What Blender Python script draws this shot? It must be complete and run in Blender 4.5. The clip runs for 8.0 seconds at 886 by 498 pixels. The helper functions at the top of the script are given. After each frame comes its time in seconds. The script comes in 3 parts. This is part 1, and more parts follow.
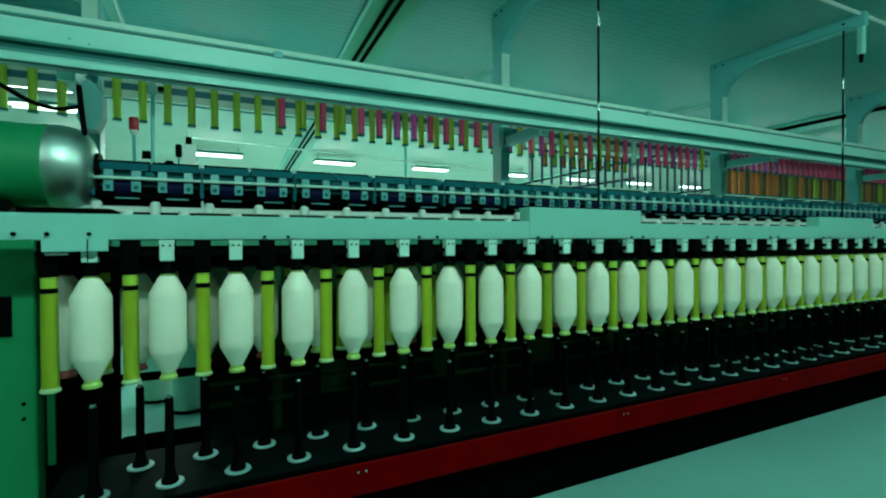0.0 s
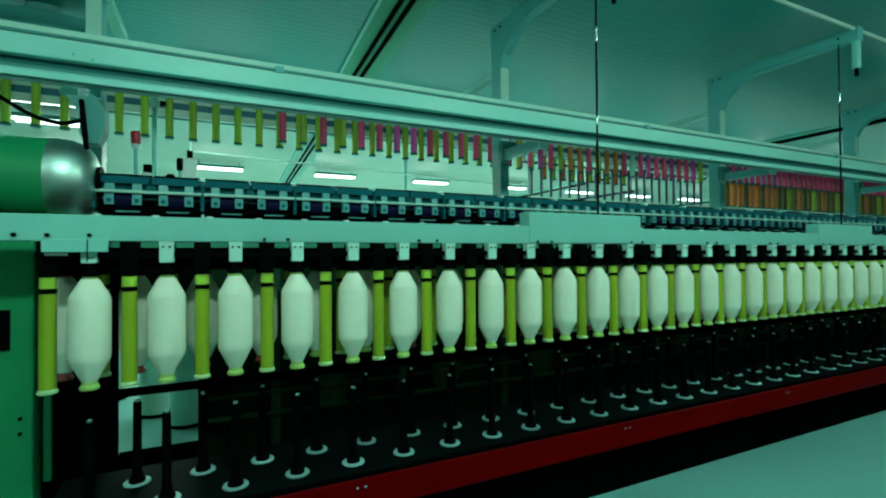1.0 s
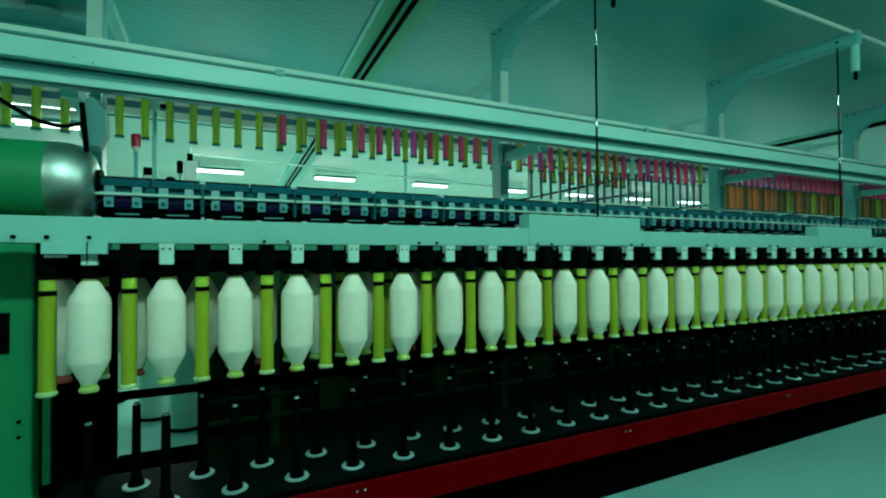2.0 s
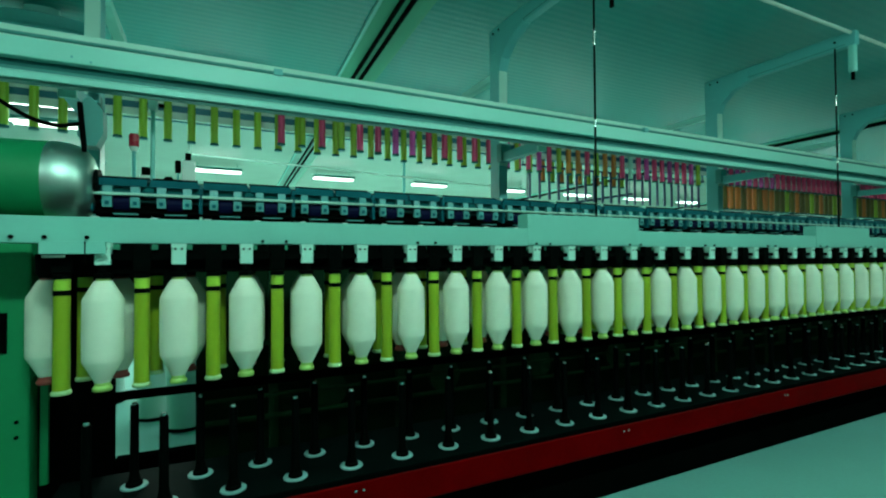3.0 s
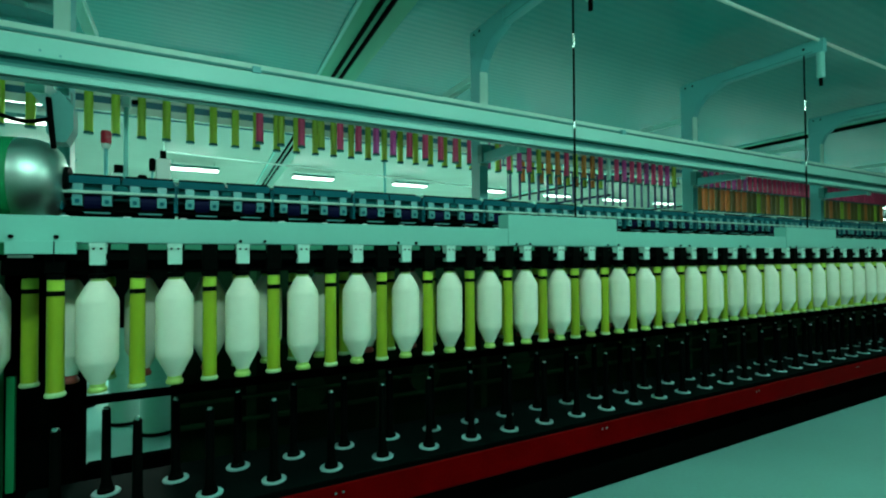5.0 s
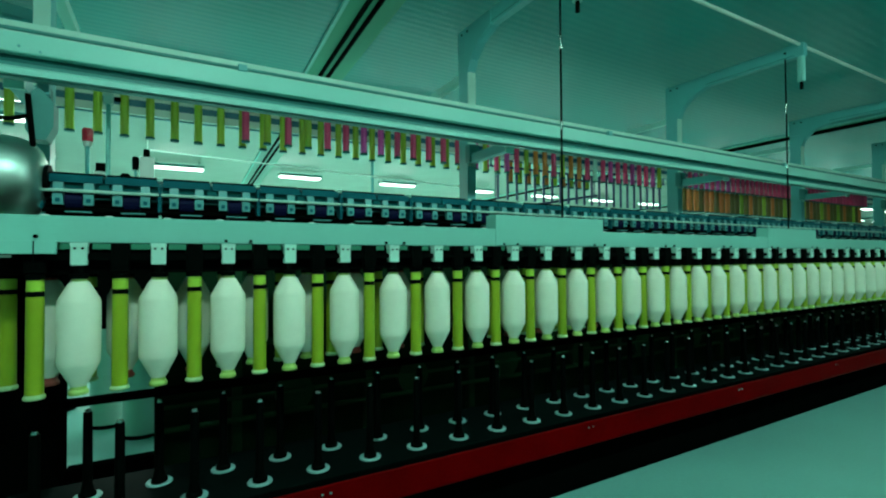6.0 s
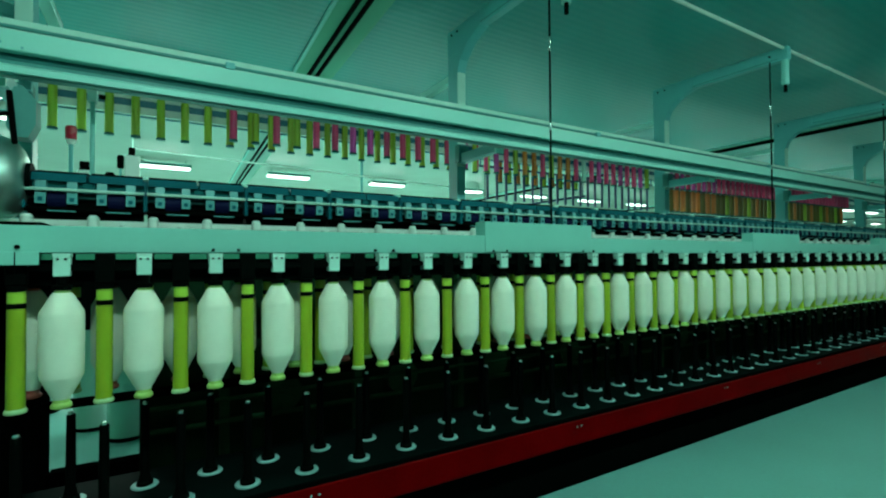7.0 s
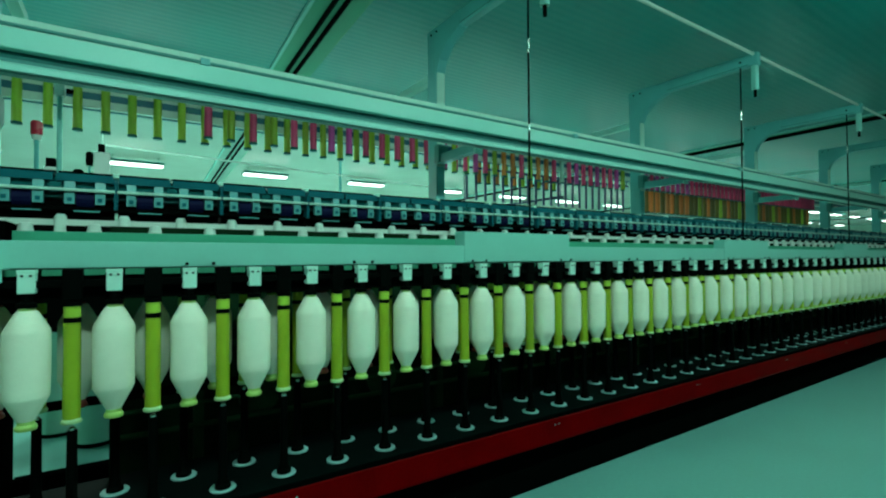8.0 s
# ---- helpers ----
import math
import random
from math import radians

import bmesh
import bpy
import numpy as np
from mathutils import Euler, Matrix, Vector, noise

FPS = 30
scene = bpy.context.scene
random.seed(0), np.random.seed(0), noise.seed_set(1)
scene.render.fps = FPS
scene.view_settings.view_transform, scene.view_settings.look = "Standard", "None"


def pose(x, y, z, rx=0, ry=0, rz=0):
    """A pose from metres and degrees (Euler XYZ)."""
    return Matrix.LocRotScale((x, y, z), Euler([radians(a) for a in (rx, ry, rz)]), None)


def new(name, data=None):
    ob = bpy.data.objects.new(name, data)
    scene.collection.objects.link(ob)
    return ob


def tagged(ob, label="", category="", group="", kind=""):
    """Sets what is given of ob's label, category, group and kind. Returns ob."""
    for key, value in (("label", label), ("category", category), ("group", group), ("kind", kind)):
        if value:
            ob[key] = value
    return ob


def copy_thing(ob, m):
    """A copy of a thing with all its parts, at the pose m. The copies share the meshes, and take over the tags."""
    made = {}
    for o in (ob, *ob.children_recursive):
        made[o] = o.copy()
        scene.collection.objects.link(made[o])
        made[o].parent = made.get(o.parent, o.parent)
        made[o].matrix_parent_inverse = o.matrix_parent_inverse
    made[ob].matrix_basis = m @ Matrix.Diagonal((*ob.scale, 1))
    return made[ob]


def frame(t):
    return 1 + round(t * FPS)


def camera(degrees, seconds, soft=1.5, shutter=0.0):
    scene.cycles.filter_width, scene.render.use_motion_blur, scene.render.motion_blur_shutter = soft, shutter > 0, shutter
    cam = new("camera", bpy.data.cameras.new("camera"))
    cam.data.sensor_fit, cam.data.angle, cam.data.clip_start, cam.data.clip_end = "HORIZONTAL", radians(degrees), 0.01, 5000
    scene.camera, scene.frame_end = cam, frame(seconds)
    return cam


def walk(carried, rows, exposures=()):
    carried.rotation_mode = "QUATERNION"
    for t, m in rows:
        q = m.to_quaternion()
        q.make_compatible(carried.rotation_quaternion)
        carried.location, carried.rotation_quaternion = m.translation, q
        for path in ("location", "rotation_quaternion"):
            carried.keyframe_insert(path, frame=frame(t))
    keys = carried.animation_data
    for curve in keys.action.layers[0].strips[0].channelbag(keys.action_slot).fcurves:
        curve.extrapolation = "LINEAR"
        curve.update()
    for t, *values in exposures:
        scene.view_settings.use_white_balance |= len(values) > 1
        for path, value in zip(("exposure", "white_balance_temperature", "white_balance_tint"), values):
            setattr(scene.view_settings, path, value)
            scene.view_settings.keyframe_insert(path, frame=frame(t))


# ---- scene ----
# Machine runs along +x, the eye stands in the aisle at the origin; metres.
EYE = 1.45
cam = camera(85.81, 8.0, 2.1)
walk(cam, [
    (0, pose(0, 0, EYE, 89.24, 0.30, -25.73)),
    (0.5, pose(0, 0, EYE, 89.94, 0.32, -25.73)),
    (1, pose(0, 0, EYE, 90.77, 0.38, -25.74)),
    (1.5, pose(0, 0, EYE, 91.09, 0.38, -25.74)),
    (3, pose(0, 0, EYE, 91.09, 0.38, -25.92)),
    (3.5, pose(0, 0, EYE, 91.08, 0.37, -26.35)),
    (4, pose(0, 0, EYE, 91.08, 0.38, -26.90)),
    (4.5, pose(0, 0, EYE, 91.09, 0.38, -27.51)),
    (6, pose(0, 0, EYE, 91.08, 0.37, -29.69)),
    (6.5, pose(0, 0, EYE, 91.08, 0.35, -30.28)),
    (7, pose(0, 0, EYE, 91.08, 0.35, -30.95)),
    (7.5, pose(0, 0, EYE, 91.07, 0.36, -32.08)),
    (8, pose(0, 0, EYE, 91.06, 0.33, -33.44)),
])

# ---------------------------------------------------------------- light
LAMP = (0.51, 1.0, 0.81)
world = bpy.data.worlds.new("world")
scene.world = world
world.use_nodes = True
world.node_tree.nodes["Background"].inputs[0].default_value = (0.02, 0.06, 0.05, 1)
world.node_tree.nodes["Background"].inputs[1].default_value = 0.02

CEIL = 3.86
ROWS_Y = (-6.6, 0.05, 6.7, 13.0, 20.0)      # rows of luminaires on the ceiling


FAR_LAMP = (0.72, 1.0, 0.83)    # whiter light chosen for the far rows, to make the far ceiling paler


def area(x, y, z, watts):
    d = bpy.data.lights.new("tube_light", "AREA")
    d.shape, d.size, d.size_y, d.energy, d.color = "RECTANGLE", 1.15, 0.2, watts, (FAR_LAMP if y > 10 else LAMP)
    o = new("tube_light", d)
    o.matrix_world = pose(x, y, z)
    return o


for y_row, watts, xs in ((0.05, 18, (-2.9,)), (0.05, 39, (0.0,)), (0.05, 31, (2.9,)), (0.05, 28, (5.8,)), (0.05, 28, (8.7,)), (6.7, 52, (-2.9, 0.0)), (6.7, 11, (2.9, 5.8, 8.7, 11.6)), (6.7, 60, (17.4, 23.2, 29.0)),
                         (13.0, 215, (-5.8, -2.9, 0.0, 2.9, 5.8, 8.7, 11.6)), (13.0, 300, (17.4, 23.2, 29.0, 34.8, 40.6)), (20.0, 300, (0.0, 5.8, 11.6, 17.4))):
    for x_l in xs:
        area(x_l, y_row, CEIL - 0.24, watts)


# unseen point lamps added over the aisle to brighten arms, posts and stored tubes
for x_l, watts in ((-2.9, 22), (0.0, 68), (2.9, 56), (5.8, 34)):
    d = bpy.data.lights.new("tube_side_light", "POINT")
    d.energy, d.shadow_soft_size, d.color = watts, 0.12, LAMP
    new("tube_side_light", d).matrix_world = pose(x_l, 0.05, CEIL - 0.32)


# ---------------------------------------------------------------- materials
def material(name, color, rough=0.5, metal=0.0, vary=0.12, scale=6.0, grain=60.0, bump=0.05, spec=0.5, coat=0.0, emit=None, power=0.0, wave=None, rand=0.0):
    m = bpy.data.materials.new(name)
    m.use_nodes = True
    nt = m.node_tree
    b = nt.nodes["Principled BSDF"]
    b.inputs["Roughness"].default_value = rough
    b.inputs["Metallic"].default_value = metal
    b.inputs["Specular IOR Level"].default_value = spec
    b.inputs["Coat Weight"].default_value = coat
    tc = nt.nodes.new("ShaderNodeTexCoord")
    big = nt.nodes.new("ShaderNodeTexNoise")
    big.inputs["Scale"].default_value, big.inputs["Detail"].default_value = scale, 5
    fine = nt.nodes.new("ShaderNodeTexNoise")
    fine.inputs["Scale"].default_value, fine.inputs["Detail"].default_value = grain, 3
    geo = nt.nodes.new("ShaderNodeNewGeometry")
    for n in (big, fine):
        nt.links.new(geo.outputs["Position"] if wave != "z" else tc.outputs["Object"], n.inputs["Vector"])
    mixn = nt.nodes.new("ShaderNodeMath")
    mixn.operation = "MULTIPLY_ADD"
    nt.links.new(fine.outputs["Fac"], mixn.inputs[0])
    mixn.inputs[1].default_value = 0.35
    nt.links.new(big.outputs["Fac"], mixn.inputs[2])
    ramp = nt.nodes.new("ShaderNodeMapRange")
    ramp.inputs["From Min"].default_value, ramp.inputs["From Max"].default_value = 0.35, 1.0
    ramp.inputs["To Min"].default_value, ramp.inputs["To Max"].default_value = 1 - vary, 1 + vary
    nt.links.new(mixn.outputs[0], ramp.inputs["Value"])
    fac = ramp.outputs["Result"]
    if rand:
        info = nt.nodes.new("ShaderNodeObjectInfo")
        r = nt.nodes.new("ShaderNodeMapRange")
        r.inputs["To Min"].default_value, r.inputs["To Max"].default_value = 1 - rand, 1 + rand
        nt.links.new(info.outputs["Random"], r.inputs["Value"])
        mul = nt.nodes.new("ShaderNodeMath")
        mul.operation = "MULTIPLY"
        nt.links.new(fac, mul.inputs[0])
        nt.links.new(r.outputs["Result"], mul.inputs[1])
        fac = mul.outputs[0]
    col = nt.nodes.new("ShaderNodeVectorMath")
    col.operation = "SCALE"
    col.inputs[0].default_value = color
    nt.links.new(fac, col.inputs["Scale"])
    nt.links.new(col.outputs[0], b.inputs["Base Color"])
    rr = nt.nodes.new("ShaderNodeMapRange")
    rr.inputs["To Min"].default_value, rr.inputs["To Max"].default_value = max(rough - 0.1, 0.03), min(rough + 0.1, 1)
    nt.links.new(big.outputs["Fac"], rr.inputs["Value"])
    nt.links.new(rr.outputs["Result"], b.inputs["Roughness"])
    bp = nt.nodes.new("ShaderNodeBump")
    bp.inputs["Strength"].default_value = bump
    bp.inputs["Distance"].default_value = 0.01
    height = fine.outputs["Fac"]
    if wave:
        w = nt.nodes.new("ShaderNodeTexWave")
        w.bands_direction = "Z" if wave == "z" else "Y"
        w.inputs["Scale"].default_value = 75.0 if wave == "z" else 3.2
        w.inputs["Distortion"].default_value = 0.6 if wave == "z" else 0.15
        w.inputs["Detail"].default_value = 1.5
        nt.links.new(tc.outputs["Object"] if wave == "z" else geo.outputs["Position"], w.inputs["Vector"])
        height = w.outputs["Fac"]
    nt.links.new(height, bp.inputs["Height"])
    nt.links.new(bp.outputs["Normal"], b.inputs["Normal"])
    if emit:
        b.inputs["Emission Color"].default_value = (*emit, 1)
        b.inputs["Emission Strength"].default_value = power
    return m


PAINT = material("pale_teal_machine_paint", (0.25, 0.62, 0.58), 0.42, vary=0.07, scale=2.5, bump=0.02)
BEAM = material("pale_grey_green_beam_paint", (0.245, 0.58, 0.51), 0.45, vary=0.06, scale=3, bump=0.02)
# the same ceiling in two colours, a dim near one and a lit far one
DIMCEILING = material("dim_teal_ceiling_panel", (0.006, 0.295, 0.285), 0.34, vary=0.14, scale=0.7, grain=12, bump=0.15, spec=0.32, wave="y")
LITCEILING = material("lit_white_ceiling_panel", (0.42, 0.47, 0.43), 0.22, vary=0.07, scale=0.5, grain=10, bump=0.03)
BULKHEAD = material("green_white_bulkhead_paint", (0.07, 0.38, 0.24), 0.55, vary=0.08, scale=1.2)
LITBULKHEAD = material("lit_bulkhead_paint", (0.28, 0.40, 0.36), 0.5, vary=0.08, scale=1.2)
WALL = material("pale_wall_paint", (0.55, 0.75, 0.66), 0.6, vary=0.08, scale=0.6)
FLOOR = material("grey_resin_floor", (0.178, 0.415, 0.385), 0.36, vary=0.14, scale=1.1, grain=40, bump=0.03)
# these blacks lie below real paint, to hold the depth of shade
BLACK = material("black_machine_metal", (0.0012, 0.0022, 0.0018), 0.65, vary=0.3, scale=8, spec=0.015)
MATT = material("matt_shade_black", (0.0012, 0.002, 0.0017), 0.95, vary=0.3, scale=6, spec=0.0)
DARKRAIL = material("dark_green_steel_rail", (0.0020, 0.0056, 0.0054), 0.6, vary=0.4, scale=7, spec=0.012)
GREEN = material("mid_green_cabinet_paint", (0.005, 0.28, 0.105), 0.5, vary=0.12, scale=3)
RED = material("deep_red_enamel", (0.13, 0.0002, 0.0006), 0.38, vary=0.3, scale=4, spec=0.015)
STEEL = material("bright_steel", (0.62, 0.70, 0.68), 0.25, 1.0, vary=0.12, scale=9)
RING = material("pale_ring_plastic", (0.28, 0.50, 0.50), 0.4, vary=0.12, scale=20)
YARN = material("cream_white_roving", (0.87, 0.82, 0.69), 0.92, vary=0.05, scale=14, grain=220, bump=0.10, spec=0.1, wave="z", rand=0.04)
LIME = material("lime_tube_plastic", (0.31, 0.385, 0.015), 0.4, vary=0.08, scale=10, rand=0.10)
LIMETOP = material("light_lime_tube_collar", (0.40, 0.56, 0.05), 0.4, vary=0.06, scale=10)
OLIVE = material("olive_yellow_tube_plastic", (0.38, 0.50, 0.03), 0.45, vary=0.1, scale=10, rand=0.16)
CRIMSON = material("crimson_tube_plastic", (0.92, 0.05, 0.18), 0.45, vary=0.1, scale=10, rand=0.2)
MAGENTA = material("magenta_tube_plastic", (0.75, 0.06, 0.36), 0.45, vary=0.1, scale=10, rand=0.2)
ORANGE = material("orange_tube_plastic", (0.80, 0.21, 0.03), 0.45, vary=0.1, scale=10, rand=0.2)
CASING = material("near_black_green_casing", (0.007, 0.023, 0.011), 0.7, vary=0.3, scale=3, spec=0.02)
NAVY = material("dark_blue_rod", (0.02, 0.025, 0.10), 0.4, vary=0.2, scale=9)
LIDBLUE = material("slate_blue_lid_plastic", (0.007, 0.125, 0.16), 0.3, vary=0.2, scale=5, spec=0.1)
ARMGREY = material("pale_blue_grey_cast_arm", (0.11, 0.40, 0.42), 0.4, vary=0.12, scale=12)
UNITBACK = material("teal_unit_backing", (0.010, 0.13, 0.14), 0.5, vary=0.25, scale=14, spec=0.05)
TOPGREEN = material("strong_green_plate_paint", (0.05, 0.42, 0.27), 0.5, vary=0.1, scale=3)
PURPLE = material("indigo_roller_cot", (0.004, 0.005, 0.040), 0.6, vary=0.2, scale=9, spec=0.1)
WHITE = material("white_plastic", (0.74, 0.80, 0.76), 0.45, vary=0.06, scale=5)
POSTPAINT = material("grey_teal_post_paint", (0.14, 0.49, 0.51), 0.45, vary=0.08, scale=2)
OVERHEAD = material("pale_overhead_beam_paint", (0.36, 0.76, 0.69), 0.42, vary=0.06, scale=2, bump=0.02)
FOOT = material("pale_lime_tube_foot", (0.40, 0.56, 0.14), 0.4, vary=0.06, scale=10)
STOREWEB = material("dark_blue_grey_rail_web", (0.012, 0.15, 0.23), 0.45, vary=0.15, scale=4)
# darker teals: own colour of small parts, and shade on the overhead beam
DEEPTEAL = material("deep_teal_and_shade_paint", (0.015, 0.13, 0.13), 0.55, vary=0.15, scale=3, spec=0.2)
GROOVE = material("mid_teal_and_shade_paint", (0.06, 0.27, 0.26), 0.5, vary=0.12, scale=3)
CANS = material("white_can_plastic", (0.62, 0.74, 0.70), 0.5, vary=0.08, scale=3)
TRACK = material("green_grey_track_paint", (0.035, 0.24, 0.15), 0.5, vary=0.1, scale=6)
HANGER = material("pale_grey_green_hanger_plastic", (0.52, 0.78, 0.70), 0.45, vary=0.06, scale=9)
DULLRED = material("dull_red_tube_plastic", (0.34, 0.05, 0.04), 0.5, vary=0.1, scale=10)
PALEFOOT = material("pale_tube_foot", (0.44, 0.60, 0.30), 0.45, vary=0.08, scale=12)
OCHRE = material("ochre_brown_tube_plastic", (0.17, 0.12, 0.012), 0.5, vary=0.12, scale=10, rand=0.25)
SPUN = material("spun_metal", (0.62, 0.76, 0.72), 0.42, 1.0, vary=0.12, scale=7)
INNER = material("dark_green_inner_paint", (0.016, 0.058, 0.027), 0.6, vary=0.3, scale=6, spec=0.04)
BEACONRED = material("red_beacon_lens", (0.45, 0.01, 0.03), 0.25, vary=0.1)
GLOW = material("glowing_tube", (0.8, 0.9, 0.85), 0.5, emit=(0.85, 1.0, 0.90), power=4.5)


# ---------------------------------------------------------------- mesh tools
def bx(bm, x0, x1, y0, y1, z0, z1, bevel=0.0):
    r = bmesh.ops.create_cube(bm, size=1, matrix=Matrix.Translation(((x0 + x1) / 2, (y0 + y1) / 2, (z0 + z1) / 2)) @ Matrix.Diagonal((x1 - x0, y1 - y0, z1 - z0, 1)))
    if bevel:
        edges = list({e for v in r["verts"] for e in v.link_edges})
        bmesh.ops.bevel(bm, geom=edges, offset=bevel, segments=2, profile=0.5, affect="EDGES")
    return bm


def box(*a):
    return bx(bmesh.new(), *a)


def rod(bm, p, q, r, n=12):
    p, q = Vector(p), Vector(q)
    d = q - p
    m = Matrix.Translation((p + q) / 2) @ d.to_track_quat("Z", "Y").to_matrix().to_4x4()
    bmesh.ops.create_cone(bm, cap_ends=True, segments=n, radius1=r, radius2=r, depth=d.length, matrix=m)
    return bm


def lathe(profile, n=20, bm=None, at=(0, 0, 0)):
    """Turns (radius, height) pairs round the z axis."""
    bm = bm or bmesh.new()
    rings = []
    for r, z in profile:
        rings.append([bm.verts.new((at[0] + r * math.cos(2 * math.pi * k / n), at[1] + r * math.sin(2 * math.pi * k / n), at[2] + z)) for k in range(n)])
    for a, b in zip(rings, rings[1:]):
        for k in range(n):
            bm.faces.new((a[k], a[(k + 1) % n], b[(k + 1) % n], b[k]))
    for ring, flip in ((rings[0], True), (rings[-1], False)):
        bm.faces.new(list(reversed(ring)) if flip else ring)
    return bm


def sweep_plate(points, x0, x1, bm=None):
    """A plate of the outline (y, z), thick from x0 to x1."""
    bm = bm or bmesh.new()
    a = [bm.verts.new((x0, y, z)) for y, z in points]
    b = [bm.verts.new((x1, y, z)) for y, z in points]
    bm.faces.new(a)
    bm.faces.new(list(reversed(b)))
    for k in range(len(points)):
        j = (k + 1) % len(points)
        bm.faces.new((a[k], b[k], b[j], a[j]))
    bmesh.ops.recalc_face_normals(bm, faces=bm.faces)
    return bm


def mesh_of(name, bm, mat, smooth=False, sharp=22):
    me = bpy.data.meshes.new(name)
    bmesh.ops.recalc_face_normals(bm, faces=bm.faces)
    bm.to_mesh(me)
    bm.free()
    me.materials.append(mat)
    if smooth:
        me.shade_smooth()
        me.set_sharp_from_angle(angle=radians(sharp))
    return me


def part(name, bm, mat, parent=None, label="", smooth=False):
    ob = new(name, mesh_of(name, bm, mat, smooth))
    if parent:
        ob.parent = parent
    if label:
        ob["label"] = label
    return ob


def thing(name, label, category, group="", at=(0, 0, 0), kind=""):
    ob = new(name)
    ob.location = at
    return tagged(ob, label, category, group, kind)


def structure(name, bm, mat, label, category):
    return tagged(part(name, bm, mat), label, category, kind="structure")


# ---------------------------------------------------------------- the hall
X0, X1, Y0, Y1 = -14.0, 48.0, -9.0, 26.0
structure("floor", box(X0, X1, Y0, Y1, -0.2, 0.0), FLOOR, "smooth grey resin factory floor", "floor")
YC = 7.4               # near ceiling painted dim, far ceiling bright; the seam hides behind the beam
structure("ceiling_1", box(X0, X1, Y0, YC, CEIL, CEIL + 0.2), DIMCEILING, "glossy ribbed panel ceiling, near part painted darker as if dim", "ceiling")
structure("ceiling_2", box(X0, X1, YC, Y1, CEIL, CEIL + 0.2), LITCEILING, "glossy panel ceiling, far part painted paler as if lit", "ceiling")
structure("wall_north", box(X0, X1, Y1, Y1 + 0.2, 0, CEIL), WALL, "plain pale painted hall wall", "wall")
structure("wall_south", box(X0, X1, Y0 - 0.2, Y0, 0, CEIL), WALL, "plain pale painted hall wall", "wall")
structure("wall_west", box(X0 - 0.2, X0, Y0, Y1, 0, CEIL), WALL, "plain pale painted hall wall", "wall")
structure("wall_east", box(X1, X1 + 0.2, Y0, Y1, 0, CEIL), WALL, "plain pale painted hall wall", "wall")


def bulkhead(x):
    """A shallow air bulkhead across the ceiling, with two dark slots."""
    t = thing("ceiling_air_bulkhead", "pale green ceiling bulkhead with two dark air slots", "air vent", "air bulkheads on the ceiling", (x, 0, CEIL), kind="structure")
    z0, z1 = -0.022, 0.0
    # past YC the panels get a paler colour for the brighter far light
    for a, b in ((-0.215, -0.073), (-0.028, 0.028), (0.073, 0.24)):
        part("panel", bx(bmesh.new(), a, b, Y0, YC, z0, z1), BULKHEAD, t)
        part("panel", bx(bmesh.new(), a, b, YC, Y1, z0, z1), LITBULKHEAD, t, "panel painted paler as if lit")
    # left trim coloured paler as the lit edge
    part("edge_trim", bx(bmesh.new(), -0.25, -0.215, Y0, Y1, z0 - 0.008, z1), PAINT, t)
    part("edge_trim", bx(bmesh.new(), 0.24, 0.262, Y0, Y1, z0 + 0.008, z1), BULKHEAD, t)
    for a in (-0.073, 0.028):
        part("slot", bx(bmesh.new(), a, a + 0.045, Y0, Y1, -0.018, -0.003), BLACK, t, "dark air slot")
        # black fins added below so the slots read dark from the camera
        part("slot_fin", bx(bmesh.new(), a + 0.010, a + 0.030, Y0, Y1, -0.065, -0.018), BLACK, t, "black slot fin")
    t.rotation_euler.z = radians(-2.55)
    return t


for x_b in (-7.74, 1.449, 10.64, 19.83, 29.02, 38.21):
    bulkhead(x_b)


def luminaire():
    t = thing("ceiling_luminaire", "white twin-tube fluorescent luminaire, switched on, under the ceiling", "ceiling lamp", "luminaires in rows")
    bm = bx(bmesh.new(), -0.56, 0.56, -0.035, 0.035, -0.07, 0)
    part("body", bm, WHITE, t)
    for s in (-1, 1):
        part("reflector", sweep_plate([(0.035 * s, -0.06), (0.15 * s, -0.02), (0.15 * s, -0.008), (0.035 * s, -0.045)], -0.55, 0.55), WHITE, t)
        part("tube", rod(bmesh.new(), (-0.54, 0.085 * s, -0.090), (0.54, 0.085 * s, -0.090), 0.019), GLOW, t, "glowing fluorescent tube")
        part("side_rail", bx(bmesh.new(), -0.56, 0.56, 0.150 * s - 0.004, 0.150 * s + 0.004, -0.068, -0.008), GROOVE, t, "grey-teal side rail")
    for s in (-0.45, 0.45):
        part("bracket", bx(bmesh.new(), s - 0.02, s + 0.02, -0.02, 0.02, 0, 0.12), STEEL, t)
    return t


first = luminaire()
first.location = (0.14, 13.15, CEIL - 0.12)
for y_row in ROWS_Y:
    for i in range(-2, 16):
        if (i, y_row) != (0, 13.0):
            copy_thing(first, pose(0.14 + 2.9 * i, y_row + (0.15 if y_row == 13.0 else 0), CEIL - 0.12))
for x_l, y_l in ((-2.05, 8.5), (-2.3, 9.7), *((20.4 + 2.9 * i, 9.8) for i in range(8))):
    copy_thing(first, pose(x_l, y_l, CEIL - 0.12))

# ---------------------------------------------------------------- roving frame, fixed parts
PITCH = 0.26
SX = -0.172            # first front spindle
YF, YB = 2.27, 2.497   # front and back rows
RAIL = 0.457
XL, XR = -0.60, 12.4   # the machine's length

